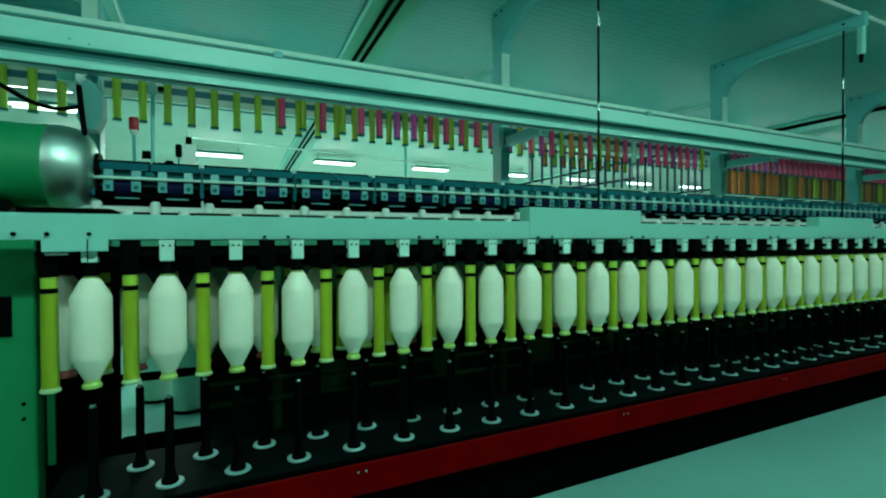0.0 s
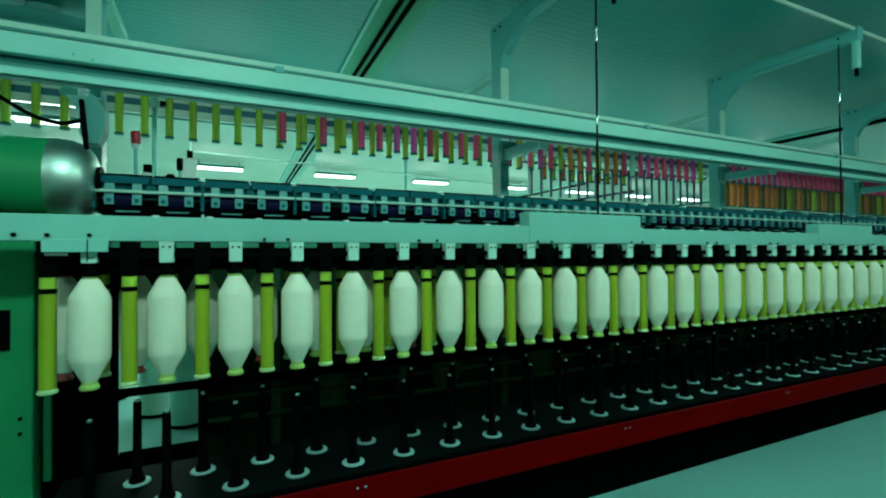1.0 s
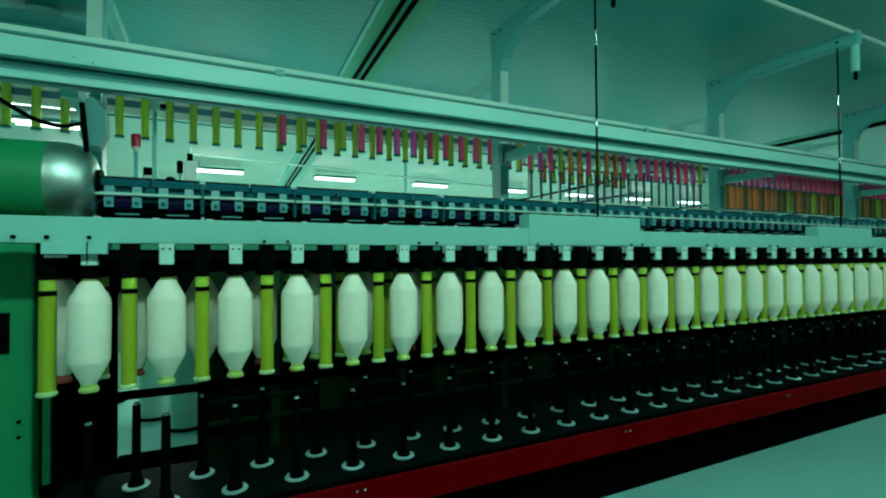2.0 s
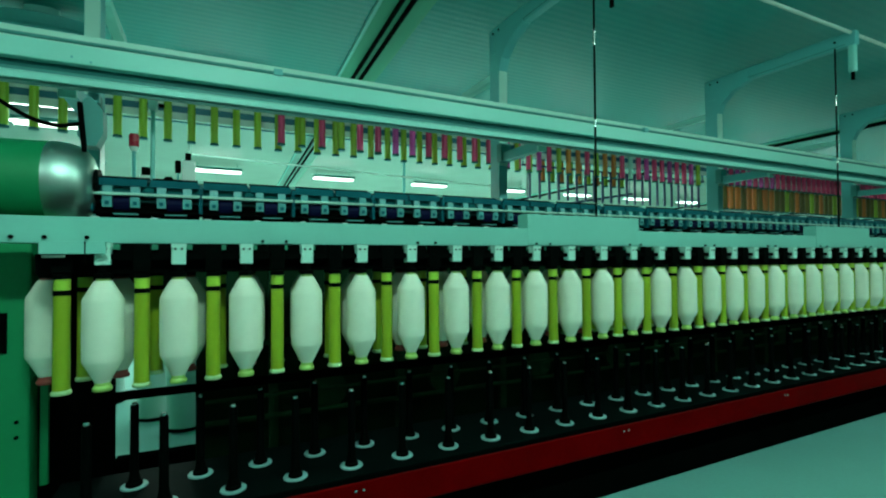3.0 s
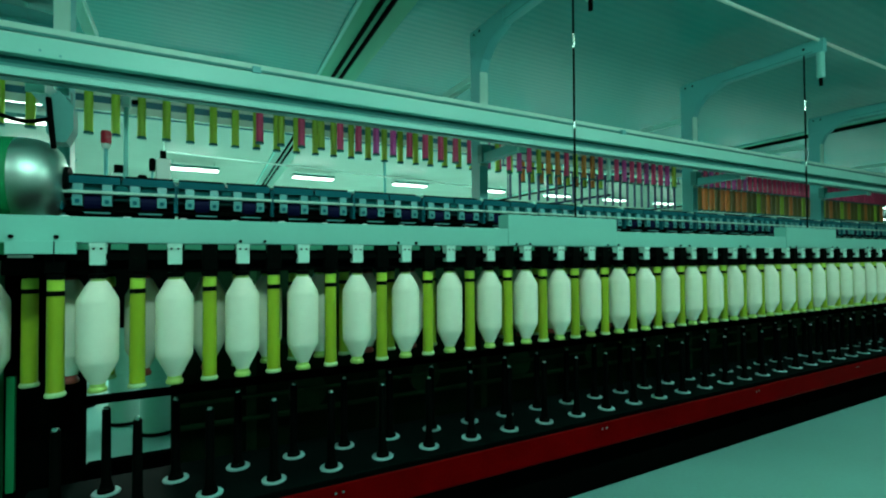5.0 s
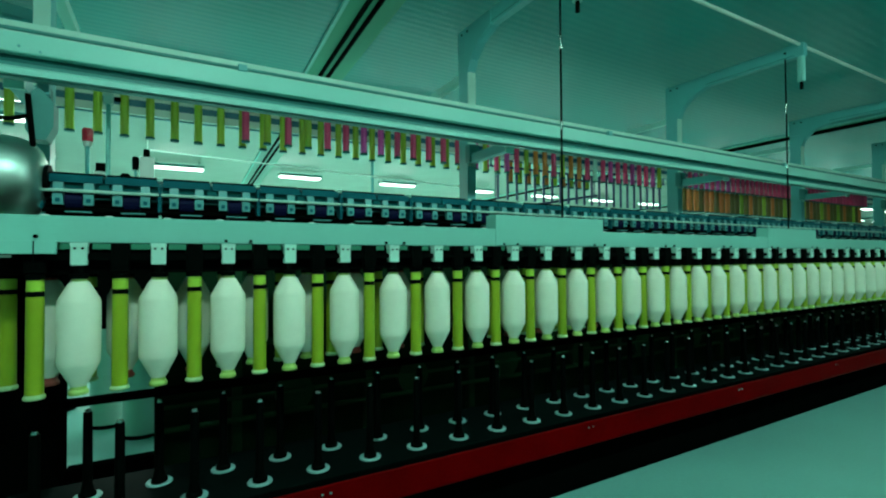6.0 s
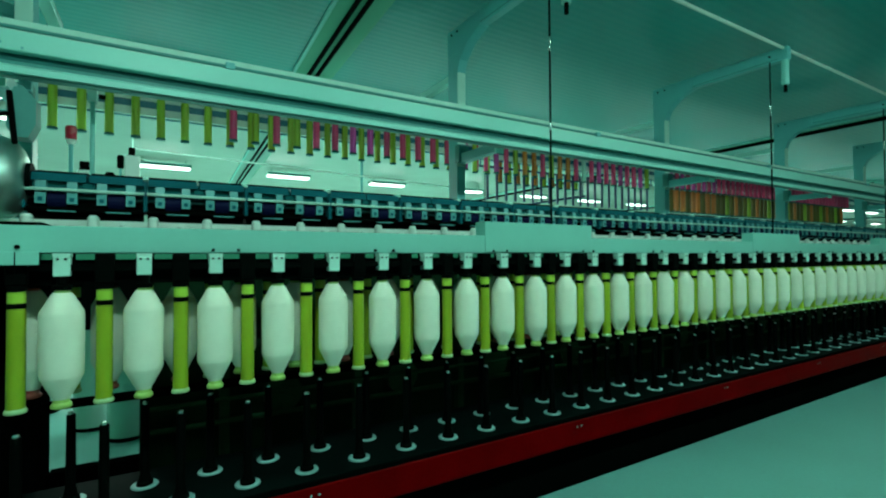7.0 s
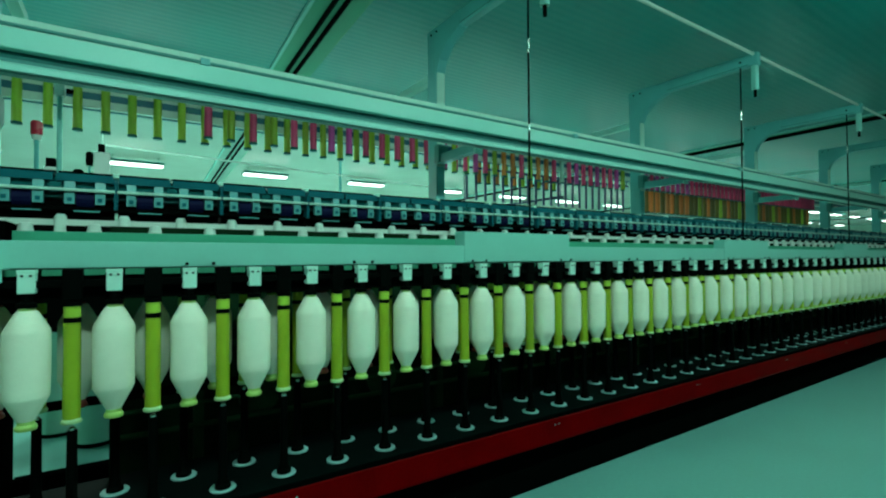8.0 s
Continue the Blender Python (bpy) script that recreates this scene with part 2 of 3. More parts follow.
t = thing("spindle_rail", "long dark steel spindle rail with red front skirt", "machine rail")
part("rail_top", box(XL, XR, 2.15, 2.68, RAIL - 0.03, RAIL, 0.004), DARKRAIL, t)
# black lip, body and kick plate stand in for the shade under the rail
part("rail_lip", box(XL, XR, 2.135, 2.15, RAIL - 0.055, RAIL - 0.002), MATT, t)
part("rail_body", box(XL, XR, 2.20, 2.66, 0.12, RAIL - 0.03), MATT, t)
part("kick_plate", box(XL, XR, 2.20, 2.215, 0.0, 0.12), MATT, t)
part("red_skirt", sweep_plate([(2.104, 0.303), (2.100, 0.309), (2.102, 0.322), (2.112, 0.36), (2.121, 0.405), (2.126, 0.432), (2.130, 0.436), (2.15, 0.436), (2.15, 0.303)], XL, XR), RED, t, "deep red enamel skirt")
for i in range(8):
    for d in (-0.018, 0.018):
        part("screw", rod(bmesh.new(), (0.604 + 1.642 * i + d, 2.1145, 0.405), (0.604 + 1.642 * i + d, 2.128, 0.405), 0.006, 8), STEEL, t)

# spindles: black, with a steel tip and a pale ring round the foot
sp = thing("spindle", "black steel spindle with a pale ring at its foot", "spindle", "spindles in two rows")
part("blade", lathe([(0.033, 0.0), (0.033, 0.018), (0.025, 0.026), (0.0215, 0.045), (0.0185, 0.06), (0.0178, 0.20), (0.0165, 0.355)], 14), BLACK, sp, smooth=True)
part("tip", lathe([(0.0115, 0.355), (0.0115, 0.363), (0.007, 0.368)], 12), STEEL, sp, "bright steel tip")
part("foot_ring", lathe([(0.042, 0.0), (0.053, 0.0), (0.053, 0.004), (0.050, 0.007), (0.042, 0.006)], 24), RING, sp, "pale plastic ring")
sp.location = (SX, YF, RAIL)
N = 46
for k in range(-1, N):
    for row, (y_s, off) in enumerate(((YF, 0.0), (YB, -0.5))):
        if (k, row) != (0, 0) and not (row == 1 and k < 0):
            copy_thing(sp, pose(SX + PITCH * (k + off), y_s, RAIL, 0, 0, random.uniform(0, 360)))

# casing behind the spindles, its near-black colour carrying the deep shade there
t = thing("machine_casing", "dark machine casing behind the spindle rows", "machine casing")
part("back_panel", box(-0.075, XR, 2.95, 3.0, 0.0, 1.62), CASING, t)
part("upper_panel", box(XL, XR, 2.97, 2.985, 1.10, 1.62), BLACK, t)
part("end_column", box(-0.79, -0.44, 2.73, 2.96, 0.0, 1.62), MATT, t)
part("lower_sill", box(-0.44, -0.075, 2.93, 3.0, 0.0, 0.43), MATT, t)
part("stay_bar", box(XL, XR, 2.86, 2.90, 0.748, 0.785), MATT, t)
# dark green ribs, covers and pipes added as faint inner detail
for i in range(16):
    x_p = 0.30 + 0.78 * i
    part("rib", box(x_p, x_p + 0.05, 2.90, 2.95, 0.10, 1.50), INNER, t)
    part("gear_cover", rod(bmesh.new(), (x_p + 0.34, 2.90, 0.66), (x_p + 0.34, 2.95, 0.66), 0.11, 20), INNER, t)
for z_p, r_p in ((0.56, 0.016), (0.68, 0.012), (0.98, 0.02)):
    part("drive_shaft", rod(bmesh.new(), (-0.07, 2.885, z_p), (XR, 2.885, z_p), r_p, 10), INNER, t, "dark green pipe")

# end cabinet
t = thing("end_cabinet", "mid green painted steel end cabinet of the machine", "machine cabinet")
part("body", box(-3.2, -0.698, 2.625, 3.7, 0.0, 1.56, 0.012), GREEN, t)
# flat black plate put in for the shaded notch in the cabinet
part("handle_plate", box(-0.90, -0.776, 2.618, 2.628, 1.06, 1.23), BLACK, t, "flat black plate standing for a dark notch")
for z_s in (0.765, 0.70):
    part("screw", rod(bmesh.new(), (-0.742, 2.62, z_s), (-0.742, 2.63, z_s), 0.008, 10), BLACK, t)
t = thing("edge_post", "slim grey-green guide post beside the cabinet", "guide post")
part("post", box(-0.680, -0.652, 2.69, 2.715, 0.457, 0.95), GREEN, t)

# drafting units, each with two lids over four arms
du = thing("drafting_unit", "slate blue drafting unit with pale arms and indigo rollers", "drafting unit", "drafting units along the machine")
W = 0.52
for s in (0, 1):
    a = 0.012 + s * 0.254
    part("lid", sweep_plate([(-0.02, 0.165), (0.0, 0.186), (0.10, 0.198), (0.20, 0.190), (0.20, 0.178), (0.10, 0.184), (0.0, 0.168)], a, a + 0.242), LIDBLUE, du, "slate blue lid")
    part("lid_front", box(a, a + 0.242, -0.024, -0.010, 0.142, 0.178), LIDBLUE, du)
    part("roller", rod(bmesh.new(), (a + 0.083, 0.015, 0.050), (a + 0.158, 0.015, 0.050), 0.050, 16), PURPLE, du, "indigo roller")
    for c in (0.034, 0.162):
        arm = part("arm", sweep_plate([(-0.035, 0.025), (-0.035, 0.075), (-0.02, 0.15), (0.05, 0.16), (0.05, 0.11), (0.0, 0.09), (-0.005, 0.025)], a + c, a + c + 0.044), ARMGREY, du, "pale cast pressure arm")
        part("socket", box(a + c + 0.012, a + c + 0.032, -0.038, -0.033, 0.036, 0.057), LIDBLUE, arm)
part("front_bar", rod(bmesh.new(), (0.006, -0.045, 0.095), (W - 0.006, -0.045, 0.095), 0.009, 10), HANGER, du, "bright pale bar")
part("end_plate", box(0.0, 0.008, -0.04, 0.20, 0.0, 0.165), LIDBLUE, du)
part("end_plate", box(W - 0.010, W - 0.002, -0.04, 0.20, 0.0, 0.165), LIDBLUE, du)
# near-black base stands in for the shade inside the unit
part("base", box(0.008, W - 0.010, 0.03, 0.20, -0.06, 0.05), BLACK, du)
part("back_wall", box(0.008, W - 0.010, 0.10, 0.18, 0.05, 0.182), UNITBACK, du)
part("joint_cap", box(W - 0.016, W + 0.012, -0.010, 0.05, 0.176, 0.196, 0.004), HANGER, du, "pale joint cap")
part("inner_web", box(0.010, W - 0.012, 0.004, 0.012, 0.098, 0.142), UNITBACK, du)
part("lower_shelf", box(0.012, W - 0.014, 0.004, 0.03, 0.060, 0.068), ARMGREY, du)
# thin black strip drawn along each lid's top edge
for s in (0.012, 0.266):
    part("lid_seal", box(s, s + 0.242, 0.07, 0.13, 0.198, 0.206), BLACK, du, "black line along the lid's top edge")
part("centre_box", box(0.236, 0.286, -0.012, 0.05, 0.085, 0.140, 0.004), UNITBACK, du)
part("fluted_roller", rod(bmesh.new(), (0.0, 0.0, 0.0), (W, 0.0, 0.0), 0.014, 12), BLACK, du)
for s in (0.10, 0.34):
    part("guide_plate", box(s, s + 0.11, -0.05, -0.005, -0.016, -0.010), ARMGREY, du)
DX0 = -0.185 * 3.11
du.location = (DX0, 3.13, 1.715)
for i in range(1, 26):
    copy_thing(du, pose(DX0 + W * i, 3.13, 1.715))
t = thing("drafting_bed", "dark steel bed under the drafting units", "machine bed")
# bed kept near black for the shade below the units
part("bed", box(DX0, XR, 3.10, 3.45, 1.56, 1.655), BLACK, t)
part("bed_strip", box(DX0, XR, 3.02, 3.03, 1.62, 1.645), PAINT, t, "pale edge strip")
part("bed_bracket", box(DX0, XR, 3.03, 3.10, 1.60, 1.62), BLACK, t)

# flyer rail with its white tops, in front of the drafting units
t = thing("flyer_rail", "pale rail with a row of white conical flyer tops", "machine rail")
part("rail", box(XL, XR, 2.88, 3.05, 1.515, 1.585, 0.004), TOPGREEN, t, "strong green rail front")
part("rail_strip", box(XL, XR, 3.005, 3.015, 1.615, 1.652), WHITE, t)
# black filler in place of the shade in the gap under the strip
part("gap_filler", box(XL, XR, 3.005, 3.015, 1.585, 1.615), BLACK, t, "black strip standing in for the shaded gap")
tall = mesh_of("flyer_top", lathe([(0.036, -0.03), (0.036, 0.004), (0.030, 0.012), (0.028, 0.03), (0.025, 0.09), (0.016, 0.104)], 16), WHITE, True)
short = mesh_of("flyer_top", lathe([(0.032, 0.0), (0.032, 0.016), (0.029, 0.022), (0.026, 0.050), (0.020, 0.054)], 16), WHITE, True)
for i in range(-2, 46):
    for me_f, x_f, y_f in ((tall, -0.018, 2.985), (short, 0.119, 2.93)):
        o = new("flyer_top", me_f)
        o.parent, o.location = t, (x_f + PITCH * i, y_f, 1.573)

# ---------------------------------------------------------------- posts, top beam, arms
POSTS = tuple(-0.735 + 3.12 * i for i in range(6))   # their west faces
YP = 3.71                                             # their front faces


def gantry_post(x):
    t = thing("gantry_post", "grey-teal steel post with bracket and front arm", "steel post", "gantry posts along the machine", (x, YP, 0))
    part("column", bx(bmesh.new(), 0.0, 0.09, 0.0, 0.15, 0.0, 3.36, 0.005), POSTPAINT, t)
    # front face coloured paler than the column for the light on it
    part("front_channel", bx(bmesh.new(), 0.004, 0.088, -0.012, 0.0, 2.30, 3.19, 0.003), HANGER, t, "front plate painted paler as the lit face")
    # mitred head plate with the arm that reaches over the aisle
    part("head_plate", sweep_plate([(0.15, 3.36), (0.15, 3.60), (-0.38, 3.60), (-0.38, 3.468), (-0.18, 3.395), (-0.055, 3.285), (-0.015, 3.18), (0.0, 3.16), (0.0, 3.36)], 0.0, 0.012), POSTPAINT, t)
    part("head_plate", sweep_plate([(0.15, 3.36), (0.15, 3.60), (-0.38, 3.60), (-0.38, 3.468), (-0.18, 3.395), (-0.055, 3.285), (-0.015, 3.18), (0.0, 3.16), (0.0, 3.36)], 0.078, 0.09), POSTPAINT, t)
    part("gusset_lip", sweep_plate([(-0.38, 3.463), (-0.18, 3.39), (-0.055, 3.28), (-0.015, 3.178), (-0.010, 3.186), (-0.047, 3.287), (-0.172, 3.40), (-0.38, 3.472)], 0.012, 0.078), POSTPAINT, t)
    arm = part("arm", bx(bmesh.new(), 0.006, 0.084, -1.385, 0.14, 3.475, 3.605, 0.006), POSTPAINT, t)
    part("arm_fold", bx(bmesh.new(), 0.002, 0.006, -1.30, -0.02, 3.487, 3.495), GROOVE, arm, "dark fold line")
    part("arm_underside", bx(bmesh.new(), 0.012, 0.078, -1.38, -0.38, 3.469, 3.475), POSTPAINT, arm)
    for y_b, z_b in ((-0.015, 3.555), (-1.22, 3.54), (0.08, 3.555)):
        part("bolt", rod(bmesh.new(), (-0.007, y_b, z_b), (0.007, y_b, z_b), 0.011, 10), DARKRAIL, arm)
    drop = part("drop_tube", rod(bmesh.new(), (0.045, -1.345, 3.215), (0.045, -1.345, 3.58), 0.034, 16), PAINT, t, "pale drop tube")
    part("tip", rod(bmesh.new(), (0.045, -1.345, 3.14), (0.045, -1.345, 3.215), 0.016, 12), BLACK, drop, "black tip")
    part("bracket", sweep_plate([(0.0, 2.325), (-0.56, 2.335), (-0.56, 2.41), (0.0, 2.41)], 0.01, 0.08), POSTPAINT, t)
    part("bracket_end", bx(bmesh.new(), 0.004, 0.086, -0.585, -0.56, 2.315, 2.42, 0.004), OVERHEAD, t, "pale end cap")
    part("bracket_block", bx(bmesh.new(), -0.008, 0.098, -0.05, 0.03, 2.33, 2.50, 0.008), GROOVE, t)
    part("back_strut", bx(bmesh.new(), 0.045, 0.122, 0.13, 0.80, 3.16, 3.225, 0.006), OVERHEAD, t)
    return t


p0 = gantry_post(POSTS[1])
for x_p in POSTS:
    if x_p != POSTS[1]:
        copy_thing(p0, pose(x_p, YP, 0))

t = thing("overhead_beam", "long pale teal overhead beam with a groove painted in shade", "steel beam")
part("upper_plate", box(-3.2, 16.0, 2.985, 3.06, 2.453, 2.552, 0.006), OVERHEAD, t)
# groove, web and lip coloured darker for the shade below the plate
part("groove", box(-3.2, 16.0, 3.035, 3.06, 2.412, 2.453), DEEPTEAL, t, "groove strip painted dark as shade under the plate")
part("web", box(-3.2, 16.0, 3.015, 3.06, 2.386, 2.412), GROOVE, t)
part("lower_rail", sweep_plate([(2.97, 2.343), (2.97, 2.372), (2.985, 2.386), (3.06, 2.386), (3.06, 2.343)], -3.2, 16.0), OVERHEAD, t)
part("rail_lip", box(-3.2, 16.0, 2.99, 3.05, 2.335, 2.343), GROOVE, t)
part("top_flange", box(-3.2, 16.0, 3.06, 3.10, 2.535, 2.545), OVERHEAD, t)
# pale strip added to give the beam its bright top highlight
part("back_flange", box(-3.2, 16.0, 3.10, 3.11, 2.535, 2.650, 0.003), HANGER, t, "pale strip painted as the beam's top highlight")
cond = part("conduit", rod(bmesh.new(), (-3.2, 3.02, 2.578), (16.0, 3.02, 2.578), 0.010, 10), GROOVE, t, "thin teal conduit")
for i in range(7):
    part("coupling", box(-2.757 + 3.12 * i - 0.025, -2.757 + 3.12 * i + 0.025, 3.0, 3.04, 2.56, 2.60, 0.004), POSTPAINT, cond)
part("back_rail", box(-3.2, 16.0, 3.30, 3.36, 2.50, 2.58), POSTPAINT, t)
for x_b, z_b in ((-0.64, 2.485), (-0.56, 2.47), (-0.60, 2.36)):
    part("bolt", rod(bmesh.new(), (x_b, 2.98, z_b), (x_b, 2.99, z_b), 0.006, 8), POSTPAINT, t)

t = thing("front_rail", "thin pale rail over the arm ends", "rail")
part("bar", rod(bmesh.new(), (-3.0, 2.365, 3.59), (16.0, 2.365, 3.59), 0.016, 10), WHITE, t)

# lifting rods hang from the arms to the moving beam
for x_p in POSTS[1:]:
    t = thing("lifting_rod", "thin glossy dark lifting rod hung from the arm", "steel rod", "lifting rods")
    t.location = (x_p + 0.004, 2.49, 0)
    part("rod", rod(bmesh.new(), (0, 0, 1.59), (0, 0, 3.478), 0.0075, 10), DARKRAIL, t)
    # steel bands stand in for glints on the glossy rod
    for z_s, l_s in ((2.92, 0.10), (2.35, 0.05)):
        part("sleeve", rod(bmesh.new(), (0, 0, z_s), (0, 0, z_s + l_s), 0.009, 10), STEEL, t, "bright band placed as a glint on the rod")

# ---------------------------------------------------------------- hanging store of tubes behind the machine
TUBE_PROFILE = [(0.038, 0.0), (0.039, 0.012), (0.036, 0.020), (0.035, 0.05), (0.034, 0.30), (0.033, 0.42), (0.028, 0.435)]
STORE = {}
for c_name, c_mat in (("olive", OLIVE), ("crimson", CRIMSON), ("magenta", MAGENTA), ("orange", ORANGE), ("lime", LIME), ("ochre", OCHRE), ("pale", HANGER)):
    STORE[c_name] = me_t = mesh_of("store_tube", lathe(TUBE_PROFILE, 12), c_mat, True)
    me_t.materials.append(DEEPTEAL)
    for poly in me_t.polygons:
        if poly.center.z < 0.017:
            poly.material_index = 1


def store_tube(colour, x, y, z):
    ob = new("stored_tube", STORE[colour])
    ob.location = (x, y, z)
    tagged(ob, colour.replace("olive", "olive yellow").replace("ochre", "ochre brown") + " plastic roving tube hanging from the storage rail", "roving tube", "tubes on the storage rails")
    return ob


def storage_rail(y, z, x0, x1):
    t = thing("storage_rail", "pale grey overhead storage rail for roving tubes", "storage rail", "storage rails")
    part("rail", box(x0, x1, y - 0.03, y + 0.03, z, z + 0.05), PAINT, t)
    for x in (-0.19 * y, 0.628 * y, 1.458 * y, 2.29 * y):
        if x0 < x < x1:
            part("ceiling_hanger", rod(bmesh.new(), (x, y, z + 0.05), (x, y, CEIL), 0.014, 8), POSTPAINT, t)
    part("lower_flange", box(x0, x1, y - 0.05, y + 0.05, z - 0.012, z), POSTPAINT, t)
    return t


storage_rail(5.2, 3.02, -3.0, 18.4)
storage_rail(4.92, 3.02, 0.3, 14.0)
storage_rail(5.45, 2.975, -3.0, 18.4)
storage_rail(5.35, 2.705, 7.7, 18.2)
t = thing("back_rail", "dark blue-grey store rail with pale flanges", "storage rail")
part("web", box(-3.0, 18.4, 5.247, 5.262, 2.875, 2.94), STOREWEB, t)
part("flange", box(-3.0, 18.4, 5.240, 5.275, 2.808, 2.875), WHITE, t)
part("flange", box(-3.0, 18.4, 5.240, 5.275, 2.94, 2.985), WHITE, t)
part("strip", box(-3.0, 18.4, 5.250, 5.268, 2.782, 2.794), STOREWEB, t)
for i in range(14):
    part("strip_hanger", box(-2.4 + 1.56 * i, -2.38 + 1.56 * i, 5.268, 5.274, 2.785, 2.86), PAINT, t)
for i in range(7):
    part("link", box(-2.6 + 3.3 * i, -2.54 + 3.3 * i, 5.25, 5.27, 2.985, 3.05), PAINT, t)
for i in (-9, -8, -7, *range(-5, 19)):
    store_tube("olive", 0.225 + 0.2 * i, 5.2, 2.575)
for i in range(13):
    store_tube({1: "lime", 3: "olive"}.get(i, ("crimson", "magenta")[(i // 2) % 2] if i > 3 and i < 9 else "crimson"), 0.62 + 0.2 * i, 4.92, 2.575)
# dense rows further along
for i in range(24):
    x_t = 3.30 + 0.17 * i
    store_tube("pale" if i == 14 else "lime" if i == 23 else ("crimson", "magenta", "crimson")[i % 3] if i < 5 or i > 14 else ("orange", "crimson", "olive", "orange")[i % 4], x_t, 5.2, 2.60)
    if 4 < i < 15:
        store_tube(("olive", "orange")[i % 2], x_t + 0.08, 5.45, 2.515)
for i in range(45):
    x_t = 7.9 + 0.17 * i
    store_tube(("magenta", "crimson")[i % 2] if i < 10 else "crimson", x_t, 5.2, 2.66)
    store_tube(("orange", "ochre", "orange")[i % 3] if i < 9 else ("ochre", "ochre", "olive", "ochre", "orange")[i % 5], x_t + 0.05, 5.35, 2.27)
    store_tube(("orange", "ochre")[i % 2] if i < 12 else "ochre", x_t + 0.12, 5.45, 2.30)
nr = new("hanging_rod", mesh_of("hanging_rod", rod(bmesh.new(), (0, 0, 0), (0, 0, 0.455), 0.019, 8), NAVY))
tagged(nr, "thin dark blue hanging rod below the storage rail", "hanging rod", "dark rods under the stored tubes")
nr.location = (3.86, 5.25, 2.245)
for i in range(1, 22):
    copy_thing(nr, pose(3.86 + 0.163 * i, 5.25, 2.245))
t = thing("rod_carrier", "dark carrier bar for the hanging rods", "rail")
part("bar", box(3.72, 7.42, 5.235, 5.265, 2.680, 2.705), NAVY, t)
for x_r in (3.75, 7.39):
    part("link", rod(bmesh.new(), (x_r, 5.25, 2.71), (x_r, 5.25, 3.03), 0.010, 8), NAVY, t)
t = thing("cross_rail", "thin dark slanted rail behind the hanging rods", "rail")
part("bar", rod(bmesh.new(), (3.9, 5.43, 2.10), (5.95, 5.43, 2.44), 0.018, 8), NAVY, t)
for q in ((3.95, 5.43, 2.11), (5.9, 5.43, 2.43)):
    part("link", rod(bmesh.new(), q, (q[0], q[1], 2.96), 0.008, 8), NAVY, t)
t = thing("support_pole", "thin grey support pole from floor to ceiling", "pole")
part("pole", rod(bmesh.new(), (3.12, 8.0, 0), (3.12, 8.0, CEIL), 0.022, 10), POSTPAINT, t)
part("foot", rod(bmesh.new(), (3.12, 8.0, 0), (3.12, 8.0, 0.012), 0.07, 14), POSTPAINT, t)
# set back along the camera's view lines, where the lamps light it
t = thing("stretched_cable", "thin white cable placed to fit the camera's view", "cable")
part("cable", rod(bmesh.new(), (-0.304, 7.97, 3.02), (4.97, 7.97, 2.85), 0.012, 8), WHITE, t)
for q in ((-0.30, 3.02), (4.96, 2.85)):
    part("hook", rod(bmesh.new(), (q[0], 7.97, q[1]), (q[0], 7.97, CEIL), 0.006, 8), WHITE, t)

# ---------------------------------------------------------------- things at the machine's end
t = thing("suction_drum", "green suction drum with a bright metal end ring", "suction drum", at=(0, 3.15, 1.86))
part("drum", rod(bmesh.new(), (-2.6, 0, 0), (-0.76, 0, 0), 0.214, 40), GREEN, t, smooth=True)
part("clamp_band", rod(bmesh.new(), (-0.785, 0, 0), (-0.755, 0, 0), 0.217, 40), GREEN, t, smooth=True)
prof = [(0.216, 0.0), (0.219, 0.012), (0.218, 0.05), (0.212, 0.09), (0.200, 0.125), (0.180, 0.155), (0.150, 0.178), (0.11, 0.192)]
bm = lathe(prof, 40)
bmesh.ops.transform(bm, matrix=Matrix.Translation((-0.757, 0, 0)) @ Matrix.Rotation(radians(90), 4, "Y"), verts=bm.verts)
part("end_dome", bm, SPUN, t, "bright spun metal dome", smooth=True)
part("end_boss", rod(bmesh.new(), (-0.57, 0, 0), (-0.545, 0, 0), 0.085, 24), DARKRAIL, t, "dark end boss")
part("cradle", box(-2.4, -0.9, -0.15, 0.15, -0.30, -0.19), DARKRAIL, t)

t = thing("signal_beacon", "red signal beacon on a thin grey pole", "beacon", at=(-0.41, 3.30, 1.66))
part("pole", rod(bmesh.new(), (0, 0, 0), (0, 0, 0.45), 0.010, 10), POSTPAINT, t)
part("lens", lathe([(0.026, 0.455), (0.027, 0.52), (0.022, 0.53)], 16), BEACONRED, t, "red lens", smooth=True)
part("collar", lathe([(0.018, 0.43), (0.024, 0.455)], 14), WHITE, t)

t = thing("sensor_pole", "pale pole with a small white sensor head", "sensor", at=(-0.315, 3.30, 1.66))
part("pole", rod(bmesh.new(), (0, 0, 0), (0, 0, 0.76), 0.012, 10), PAINT, t)
part("head", box(-0.022, 0.022, -0.03, 0.03, 0.68, 0.76, 0.004), WHITE, t)
part("lens", rod(bmesh.new(), (0.03, -0.02, 0.71), (0.06, -0.02, 0.71), 0.014, 10), BLACK, t)

t = thing("sensor_box", "white sensor box with a black cap on the drafting bed", "sensor box", at=(-0.13, 3.42, 1.655))
part("body", box(-0.038, 0.038, -0.03, 0.03, 0.0, 0.42, 0.005), WHITE, t)
part("cap", box(-0.020, 0.014, -0.018, 0.018, 0.42, 0.47, 0.003), BLACK, t, "black cap")
t = thing("switch_block", "small black and white switch block", "switch", at=(-0.36, 3.40, 1.655))
part("block", box(-0.03, 0.03, -0.03, 0.03, 0.0, 0.31, 0.006), WHITE, t)
part("button", rod(bmesh.new(), (0, 0, 0.31), (0, 0, 0.36), 0.024, 14), BLACK, t, "black button")
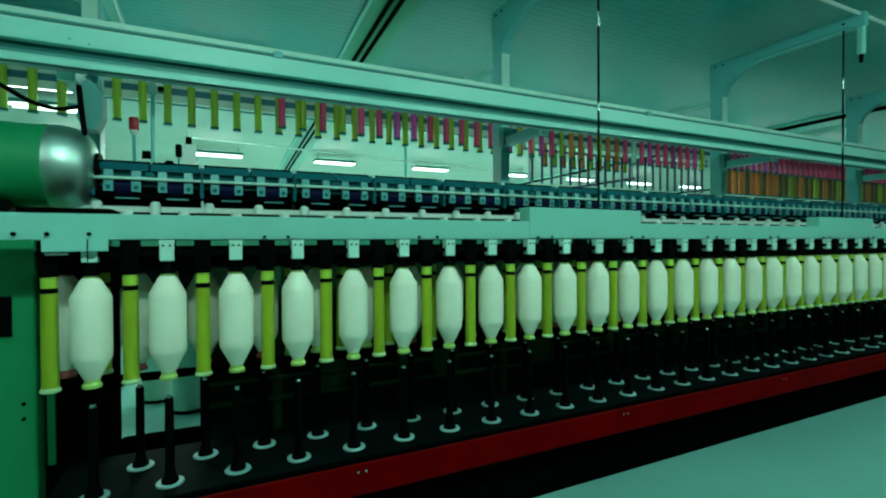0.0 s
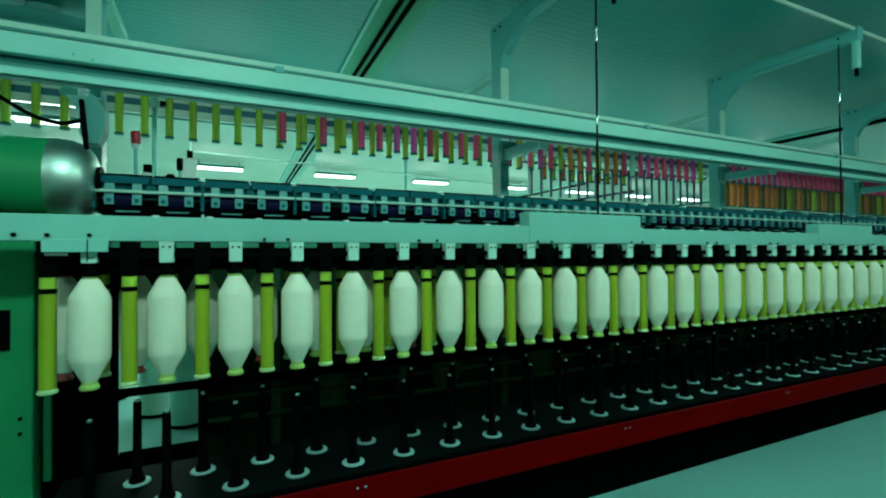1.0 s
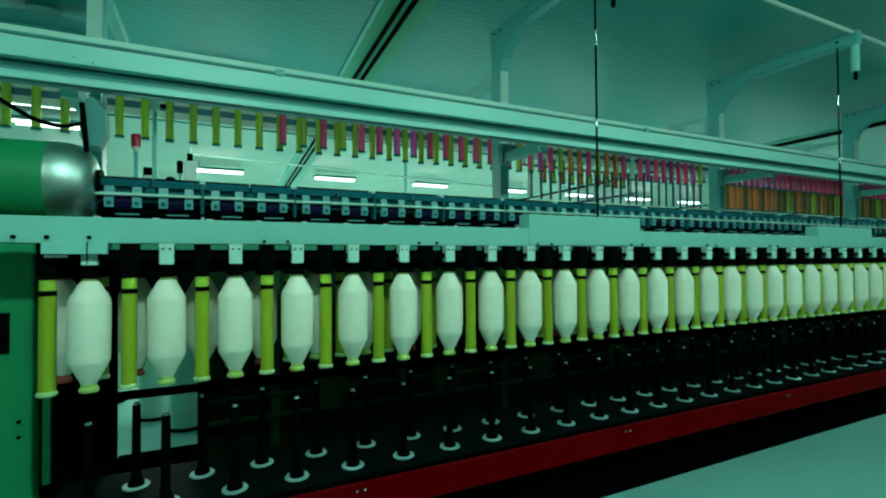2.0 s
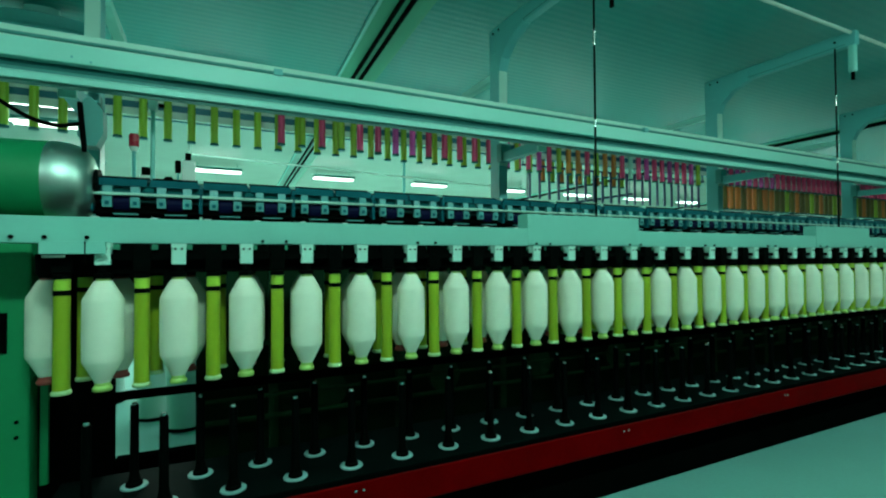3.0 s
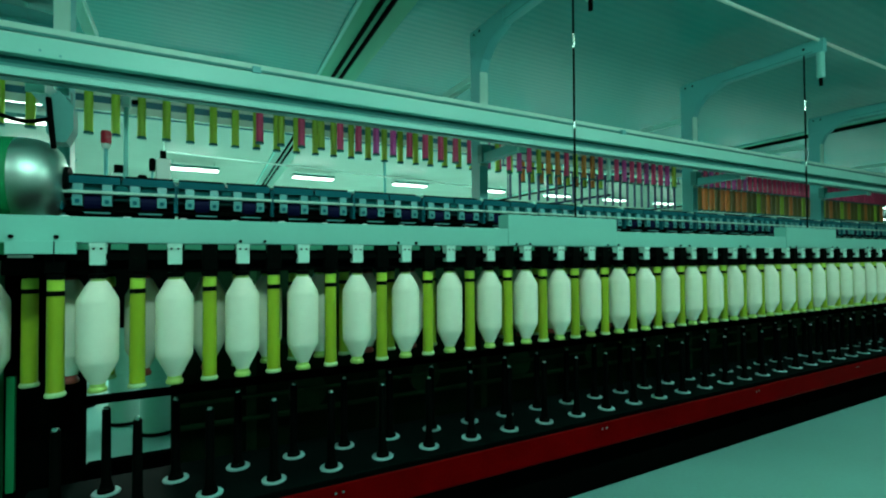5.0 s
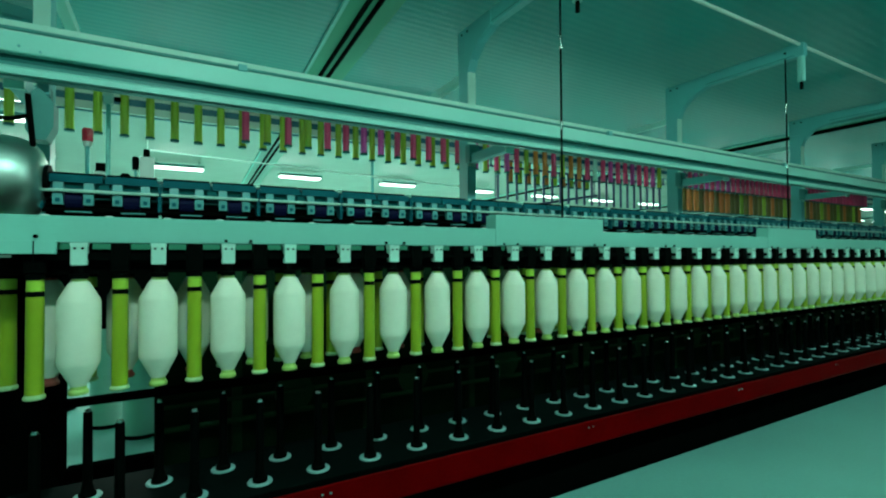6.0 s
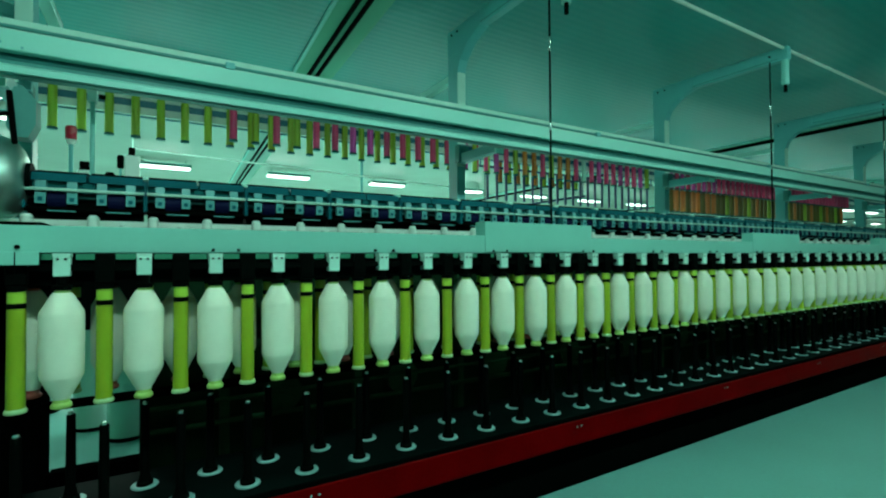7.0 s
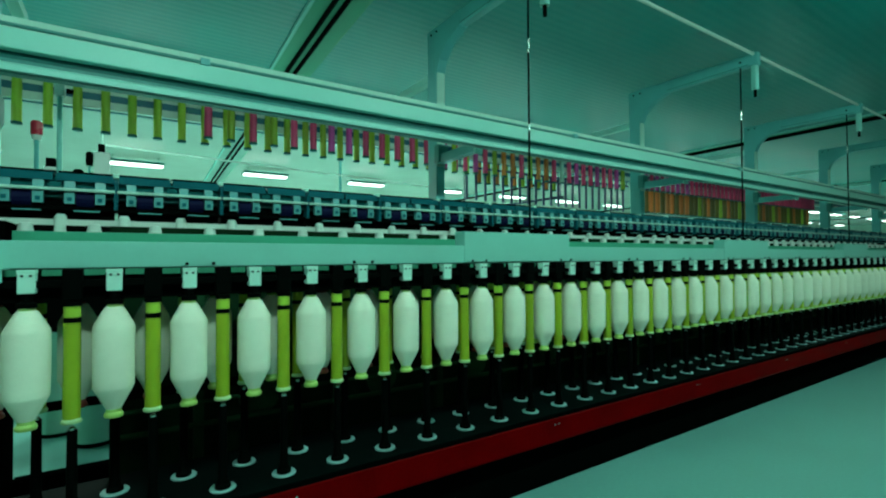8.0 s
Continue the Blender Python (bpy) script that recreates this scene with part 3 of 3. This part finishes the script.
t = thing("small_knob", "small black knob on the drafting bed", "knob", at=(-0.24, 3.40, 1.655))
part("knob", lathe([(0.012, 0.0), (0.012, 0.26), (0.026, 0.27), (0.026, 0.30), (0.018, 0.31)], 14), BLACK, t, smooth=True)
t = thing("black_knob", "small black knob on a stalk", "knob", at=(-0.19, 3.42, 1.655))
part("stalk", rod(bmesh.new(), (0, 0, 0), (0, 0, 0.36), 0.006, 8), POSTPAINT, t)
part("knob", lathe([(0.015, 0.34), (0.018, 0.36), (0.018, 0.41), (0.012, 0.42)], 12), BLACK, t, smooth=True)

t = thing("junction_box", "grey junction box with black handle under the overhead beam", "junction box", at=(-0.59, 3.05, 2.02))
bm = sweep_plate([(-0.035, 0.19), (-0.01, 0.27), (0.02, 0.29), (0.075, 0.22), (0.075, 0.10), (0.045, 0.03), (-0.01, 0.03), (-0.035, 0.08)], -0.02, 0.10)
bmesh.ops.transform(bm, matrix=Matrix(((0, 1, 0, 0), (1, 0, 0, 0), (0, 0, 1, 0), (0, 0, 0, 1))), verts=bm.verts)
part("housing", bm, GROOVE, t)
part("mount", box(0.0, 0.05, 0.02, 0.06, 0.27, 0.335, 0.004), POSTPAINT, t)
bm = box(-0.012, 0.012, -0.045, -0.02, -0.13, 0.13, 0.008)
bmesh.ops.transform(bm, matrix=Matrix.Translation((-0.012, 0, 0.12)) @ Matrix.Rotation(radians(-5), 4, "Y"), verts=bm.verts)
part("handle", bm, BLACK, t, "black slanted handle")
cu = bpy.data.curves.new("cable", "CURVE")
cu.dimensions, cu.bevel_depth, cu.bevel_resolution = "3D", 0.011, 3
spl = cu.splines.new("BEZIER")
spl.bezier_points.add(3)
for bp_, co in zip(spl.bezier_points, ((-1.20, 3.0, 2.46), (-0.929, 3.02, 2.233), (-0.72, 3.02, 2.137), (-0.60, 3.02, 2.16))):
    bp_.co, bp_.handle_left_type, bp_.handle_right_type = co, "AUTO", "AUTO"
cu.materials.append(BLACK)
tagged(new("cable", cu), "black cable sagging to the junction box", "cable")

# oval outlet under the ceiling
def oval(profile):
    bm = lathe(profile, 44)
    bmesh.ops.transform(bm, matrix=Matrix.Diagonal((2.3, 1, 1, 1)), verts=bm.verts)
    return bm


t = thing("air_outlet", "grey-teal oval air outlet with a rolled rim under the ceiling", "air outlet", at=(-1.46, 5.72, 0))
part("drum", oval([(0.205, 3.60), (0.215, 3.73), (0.19, 3.745)]), POSTPAINT, t, smooth=True)
part("neck", oval([(0.06, 3.745), (0.06, CEIL)]), PAINT, t, smooth=True)
part("rim", oval([(0.17, 3.585), (0.20, 3.575), (0.225, 3.58), (0.232, 3.60), (0.225, 3.625), (0.205, 3.635)]), POSTPAINT, t, "rolled rim", smooth=True)
part("mouth_plate", oval([(0.185, 3.572), (0.185, 3.576)]), GROOVE, t)
# flat black oval for the shaded opening, off centre to fit the view
bm = oval([(0.10, 3.566), (0.10, 3.570)])
bmesh.ops.translate(bm, vec=(0.12, -0.02, 0), verts=bm.verts)
part("mouth", bm, BLACK, t, "black oval painted as the shaded mouth")

# sliver cans on the floor behind the machine
can = thing("sliver_can", "white plastic sliver can standing behind the machine", "sliver can", "sliver cans behind the machine")
part("shell", lathe([(0.145, 0.03), (0.145, 0.45), (0.148, 0.46), (0.145, 0.47), (0.145, 0.96), (0.153, 0.98), (0.145, 0.98), (0.138, 0.92)], 28), CANS, can, smooth=True)
part("base_ring", lathe([(0.150, 0.0), (0.150, 0.03)], 28), BLACK, can, "dark base ring")
can.location = (-0.20, 4.73, 0)
for x_c, y_c in ((-0.47, 5.16), (0.42, 5.05), (0.55, 5.5), (1.05, 5.1), (-0.95, 5.9), (1.5, 5.6), (-0.6, 6.4)):
    copy_thing(can, pose(x_c, y_c, 0))

# ---------------------------------------------------------------- the moving beam
BY0, BY1, BZ0, BZ1 = 2.36, 2.44, 1.469, 1.575
beam = thing("doffing_beam", "pale grey-green doffing beam with raised covers", "doffing beam")
part("front_plate", box(-3.2, XR, BY0, BY0 + 0.02, BZ0, BZ1, 0.003), BEAM, beam)
part("top_plate", box(-3.2, XR, BY0 + 0.02, BY1 + 0.02, BZ1 - 0.014, BZ1 - 0.002), PAINT, beam)
part("bottom_track", box(XL, XR, BY0 + 0.02, BY1, BZ0 + 0.004, BZ0 + 0.03), DARKRAIL, beam)
part("back_plate", box(-3.2, XR, BY1, BY1 + 0.02, BZ0, BZ1 - 0.016), BEAM, beam)
part("end_tab", box(-0.570, -0.366, 2.215, 2.235, 1.4235, 1.4715, 0.002), BEAM, beam)
part("tab_arm", box(-0.570, -0.366, 2.235, BY0, 1.4675, 1.4715), BEAM, beam)
part("tab_lip", box(-0.56, -0.49, 2.215, 2.26, 1.410, 1.420), STEEL, beam)
for i in range(4):
    c0 = 2.18 + 3.12 * i
    part("cover", box(c0 - 0.465, c0 + 0.465, BY0 - 0.004, BY1 + 0.02, BZ0 + 0.004, 1.662, 0.003), BEAM, beam)
for x_b in (-0.689, -0.587, -0.451):
    part("bolt", rod(bmesh.new(), (x_b, BY0 - 0.012, 1.492), (x_b, BY0 + 0.01, 1.492), 0.008, 10), BLACK, beam)
part("sensor_wire", rod(bmesh.new(), (-0.430, 2.212, 1.47), (-0.430, 2.212, 1.385), 0.002, 6), BLACK, beam, "thin black wire")
for i in range(16):
    for d in (0.0, 0.105):
        part("bolt", rod(bmesh.new(), (0.215 + 0.78 * i + d, BY0 - 0.010, 1.482), (0.215 + 0.78 * i + d, BY0 + 0.01, 1.482), 0.007, 10), BLACK, beam)
part("track_plate", box(-0.38, XR, 2.325, 2.345, 1.418, BZ0 - 0.001), BLACK, beam, "black track plate")
for i in range(48):
    for x_d in (0.030, 0.163):
        part("track_clip", box(SX + PITCH * (i - 1) + x_d, SX + PITCH * (i - 1) + x_d + 0.068, 2.312, 2.325, 1.442, BZ0 - 0.004), TRACK, beam, "green track clip")
part("belt_housing", box(XL, XR, 2.30, 2.47, 1.345, 1.40), BLACK, beam, "black belt housing")

# ---------------------------------------------------------------- full packages, empty tubes and their hangers
ZB = 0.891                   # foot of the tubes at the start
bob = thing("full_bobbin", "full cream-white roving bobbin on a lime plastic tube", "roving bobbin", "full bobbins on the belt")
yarn_part = part("yarn", lathe([(0.026, 0.032), (0.030, 0.040), (0.0665, 0.112), (0.0690, 0.120), (0.0697, 0.15), (0.0700, 0.25), (0.0697, 0.345), (0.0675, 0.358), (0.036, 0.418), (0.028, 0.428)], 28), YARN, bob, "cream-white wound roving", smooth=True)
part("tube", lathe([(0.031, 0.0), (0.033, 0.004), (0.033, 0.012), (0.026, 0.021), (0.026, 0.036), (0.024, 0.425), (0.025, 0.441), (0.021, 0.444)], 18), FOOT, bob, "lime plastic tube", smooth=True)
red_bob = thing("full_bobbin", "full cream-white roving bobbin on a red plastic tube", "roving bobbin", "full bobbins on the belt")
y2 = new("yarn", yarn_part.data)
y2.parent = red_bob
part("tube", lathe([(0.031, 0.0), (0.033, 0.004), (0.033, 0.012), (0.026, 0.021), (0.026, 0.036), (0.024, 0.425), (0.025, 0.441), (0.021, 0.444)], 18), DULLRED, red_bob, "red plastic tube", smooth=True)
emp = thing("empty_tube", "empty lime plastic roving tube with a black band", "roving tube", "empty tubes on the belt")
part("foot", lathe([(0.031, 0.0), (0.0335, 0.003), (0.0335, 0.010), (0.029, 0.017), (0.0279, 0.018)], 18), PALEFOOT, emp, "pale tube foot", smooth=True)
part("shaft", lathe([(0.0279, 0.018), (0.0278, 0.06), (0.027, 0.375)], 18), LIME, emp, smooth=True)
part("band", lathe([(0.0278, 0.375), (0.0280, 0.377), (0.0280, 0.393), (0.0272, 0.395)], 18), BLACK, emp, "black band", smooth=True)
part("collar", lathe([(0.027, 0.395), (0.0265, 0.436), (0.022, 0.444)], 18), LIMETOP, emp, "light lime collar", smooth=True)

front_things, back_things = [], []
front_belt = thing("front_hanger_belt", "front belt with white and black hangers", "hanger belt")
back_belt = thing("back_hanger_belt", "back belt with all hangers painted black as in shade", "hanger belt")
for b_, y_b in ((front_belt, YF), (back_belt, YB)):
    part("belt_bar", box(-0.6, XR - 0.3, y_b - 0.012, y_b + 0.012, 1.400, 1.425), BLACK, b_)
hang_w = mesh_of("hanger", bx(bx(bmesh.new(), -0.026, 0.026, -0.024, 0.024, 1.380, 1.452, 0.004), -0.027, 0.027, -0.025, 0.026, 1.452, 1.466), HANGER)
# back-row copy of the pale hanger, blackened for the shade there
hang_k = mesh_of("hanger", bx(bmesh.new(), -0.026, 0.026, -0.024, 0.024, 1.380, 1.466, 0.004), BLACK)
hang_s = mesh_of("neck", lathe([(0.030, 1.328), (0.030, 1.345), (0.018, 1.350), (0.018, 1.380)], 14), BLACK)
hang_b = mesh_of("tube_hanger", bx(bmesh.new(), -0.031, 0.031, -0.022, 0.022, 1.350, 1.466, 0.004), BLACK)
hang_h = mesh_of("socket_hole", bx(bx(bmesh.new(), -0.016, -0.008, -0.0275, -0.024, 1.440, 1.448), 0.008, 0.016, -0.0275, -0.024, 1.440, 1.448), BLACK)


def child(name, me, parent, x, y):
    o = new(name, me)
    o.parent, o.location = parent, (x, y, 0)
    return o


for k in range(-1, N - 1):
    x_k = SX + PITCH * k
    # front row: packages over the spindles, tubes between them
    h = child("hanger", hang_w, front_belt, x_k, YF)
    child("socket_hole", hang_h, h, 0, 0)
    child("neck", hang_s, h, 0, 0)
    h = child("tube_hanger", hang_b, front_belt, x_k - PITCH / 2, YF)
    child("neck", hang_s, h, 0, 0)
    front_things.append(copy_thing(bob, pose(x_k, YF, ZB, 0, 0, random.uniform(0, 80))))
    front_things.append(copy_thing(emp, pose(x_k - PITCH / 2, YF, ZB, 0, 0, random.uniform(0, 80))))
    # back row: half a pitch on
    h = child("hanger", hang_k, back_belt, x_k - PITCH / 2, YB)
    child("neck", hang_s, h, 0, 0)
    h = child("tube_hanger", hang_b, back_belt, x_k, YB)
    child("neck", hang_s, h, 0, 0)
    back_things.append(copy_thing(red_bob if random.random() < 0.6 or k < 1 else bob, pose(x_k - PITCH / 2, YB, ZB, 0, 0, random.uniform(0, 80))))
    back_things.append(copy_thing(emp, pose(x_k, YB, ZB, 0, 0, random.uniform(0, 80))))
for proto in (bob, red_bob, emp):
    for o in list(proto.children_recursive) + [proto]:
        bpy.data.objects.remove(o)

# ---------------------------------------------------------------- what moves
# seconds, rise of the beam, travel of the belts
STEPS = ((0.0, 0.0, 0.0), (0.5, 0.026, 0.0), (1.0, 0.0485, 0.0), (1.3, 0.051, 0.0), (1.9, 0.051, 0.0), (2.2, 0.051, 0.008), (2.8, 0.051, 0.040),
         (3.5, 0.051, 0.076), (4.0, 0.051, 0.103), (4.4, 0.051, 0.124), (4.7, 0.051, 0.128), (6.0, 0.051, 0.128), (6.3, 0.048, 0.128),
         (6.5, 0.038, 0.128), (7.0, 0.010, 0.128), (7.5, -0.021, 0.128), (8.0, -0.051, 0.128))


def motions():
    walk(beam, [(s, pose(0, 0, rise)) for s, rise, shift in STEPS])
    for group, way in (([front_belt] + front_things, 1), ([back_belt] + back_things, -1)):
        for ob in group:
            x, y, z = ob.location
            rz = math.degrees(ob.rotation_euler.z)
            walk(ob, [(s, pose(x + way * shift, y, z + rise, 0, 0, rz)) for s, rise, shift in STEPS])


motions()
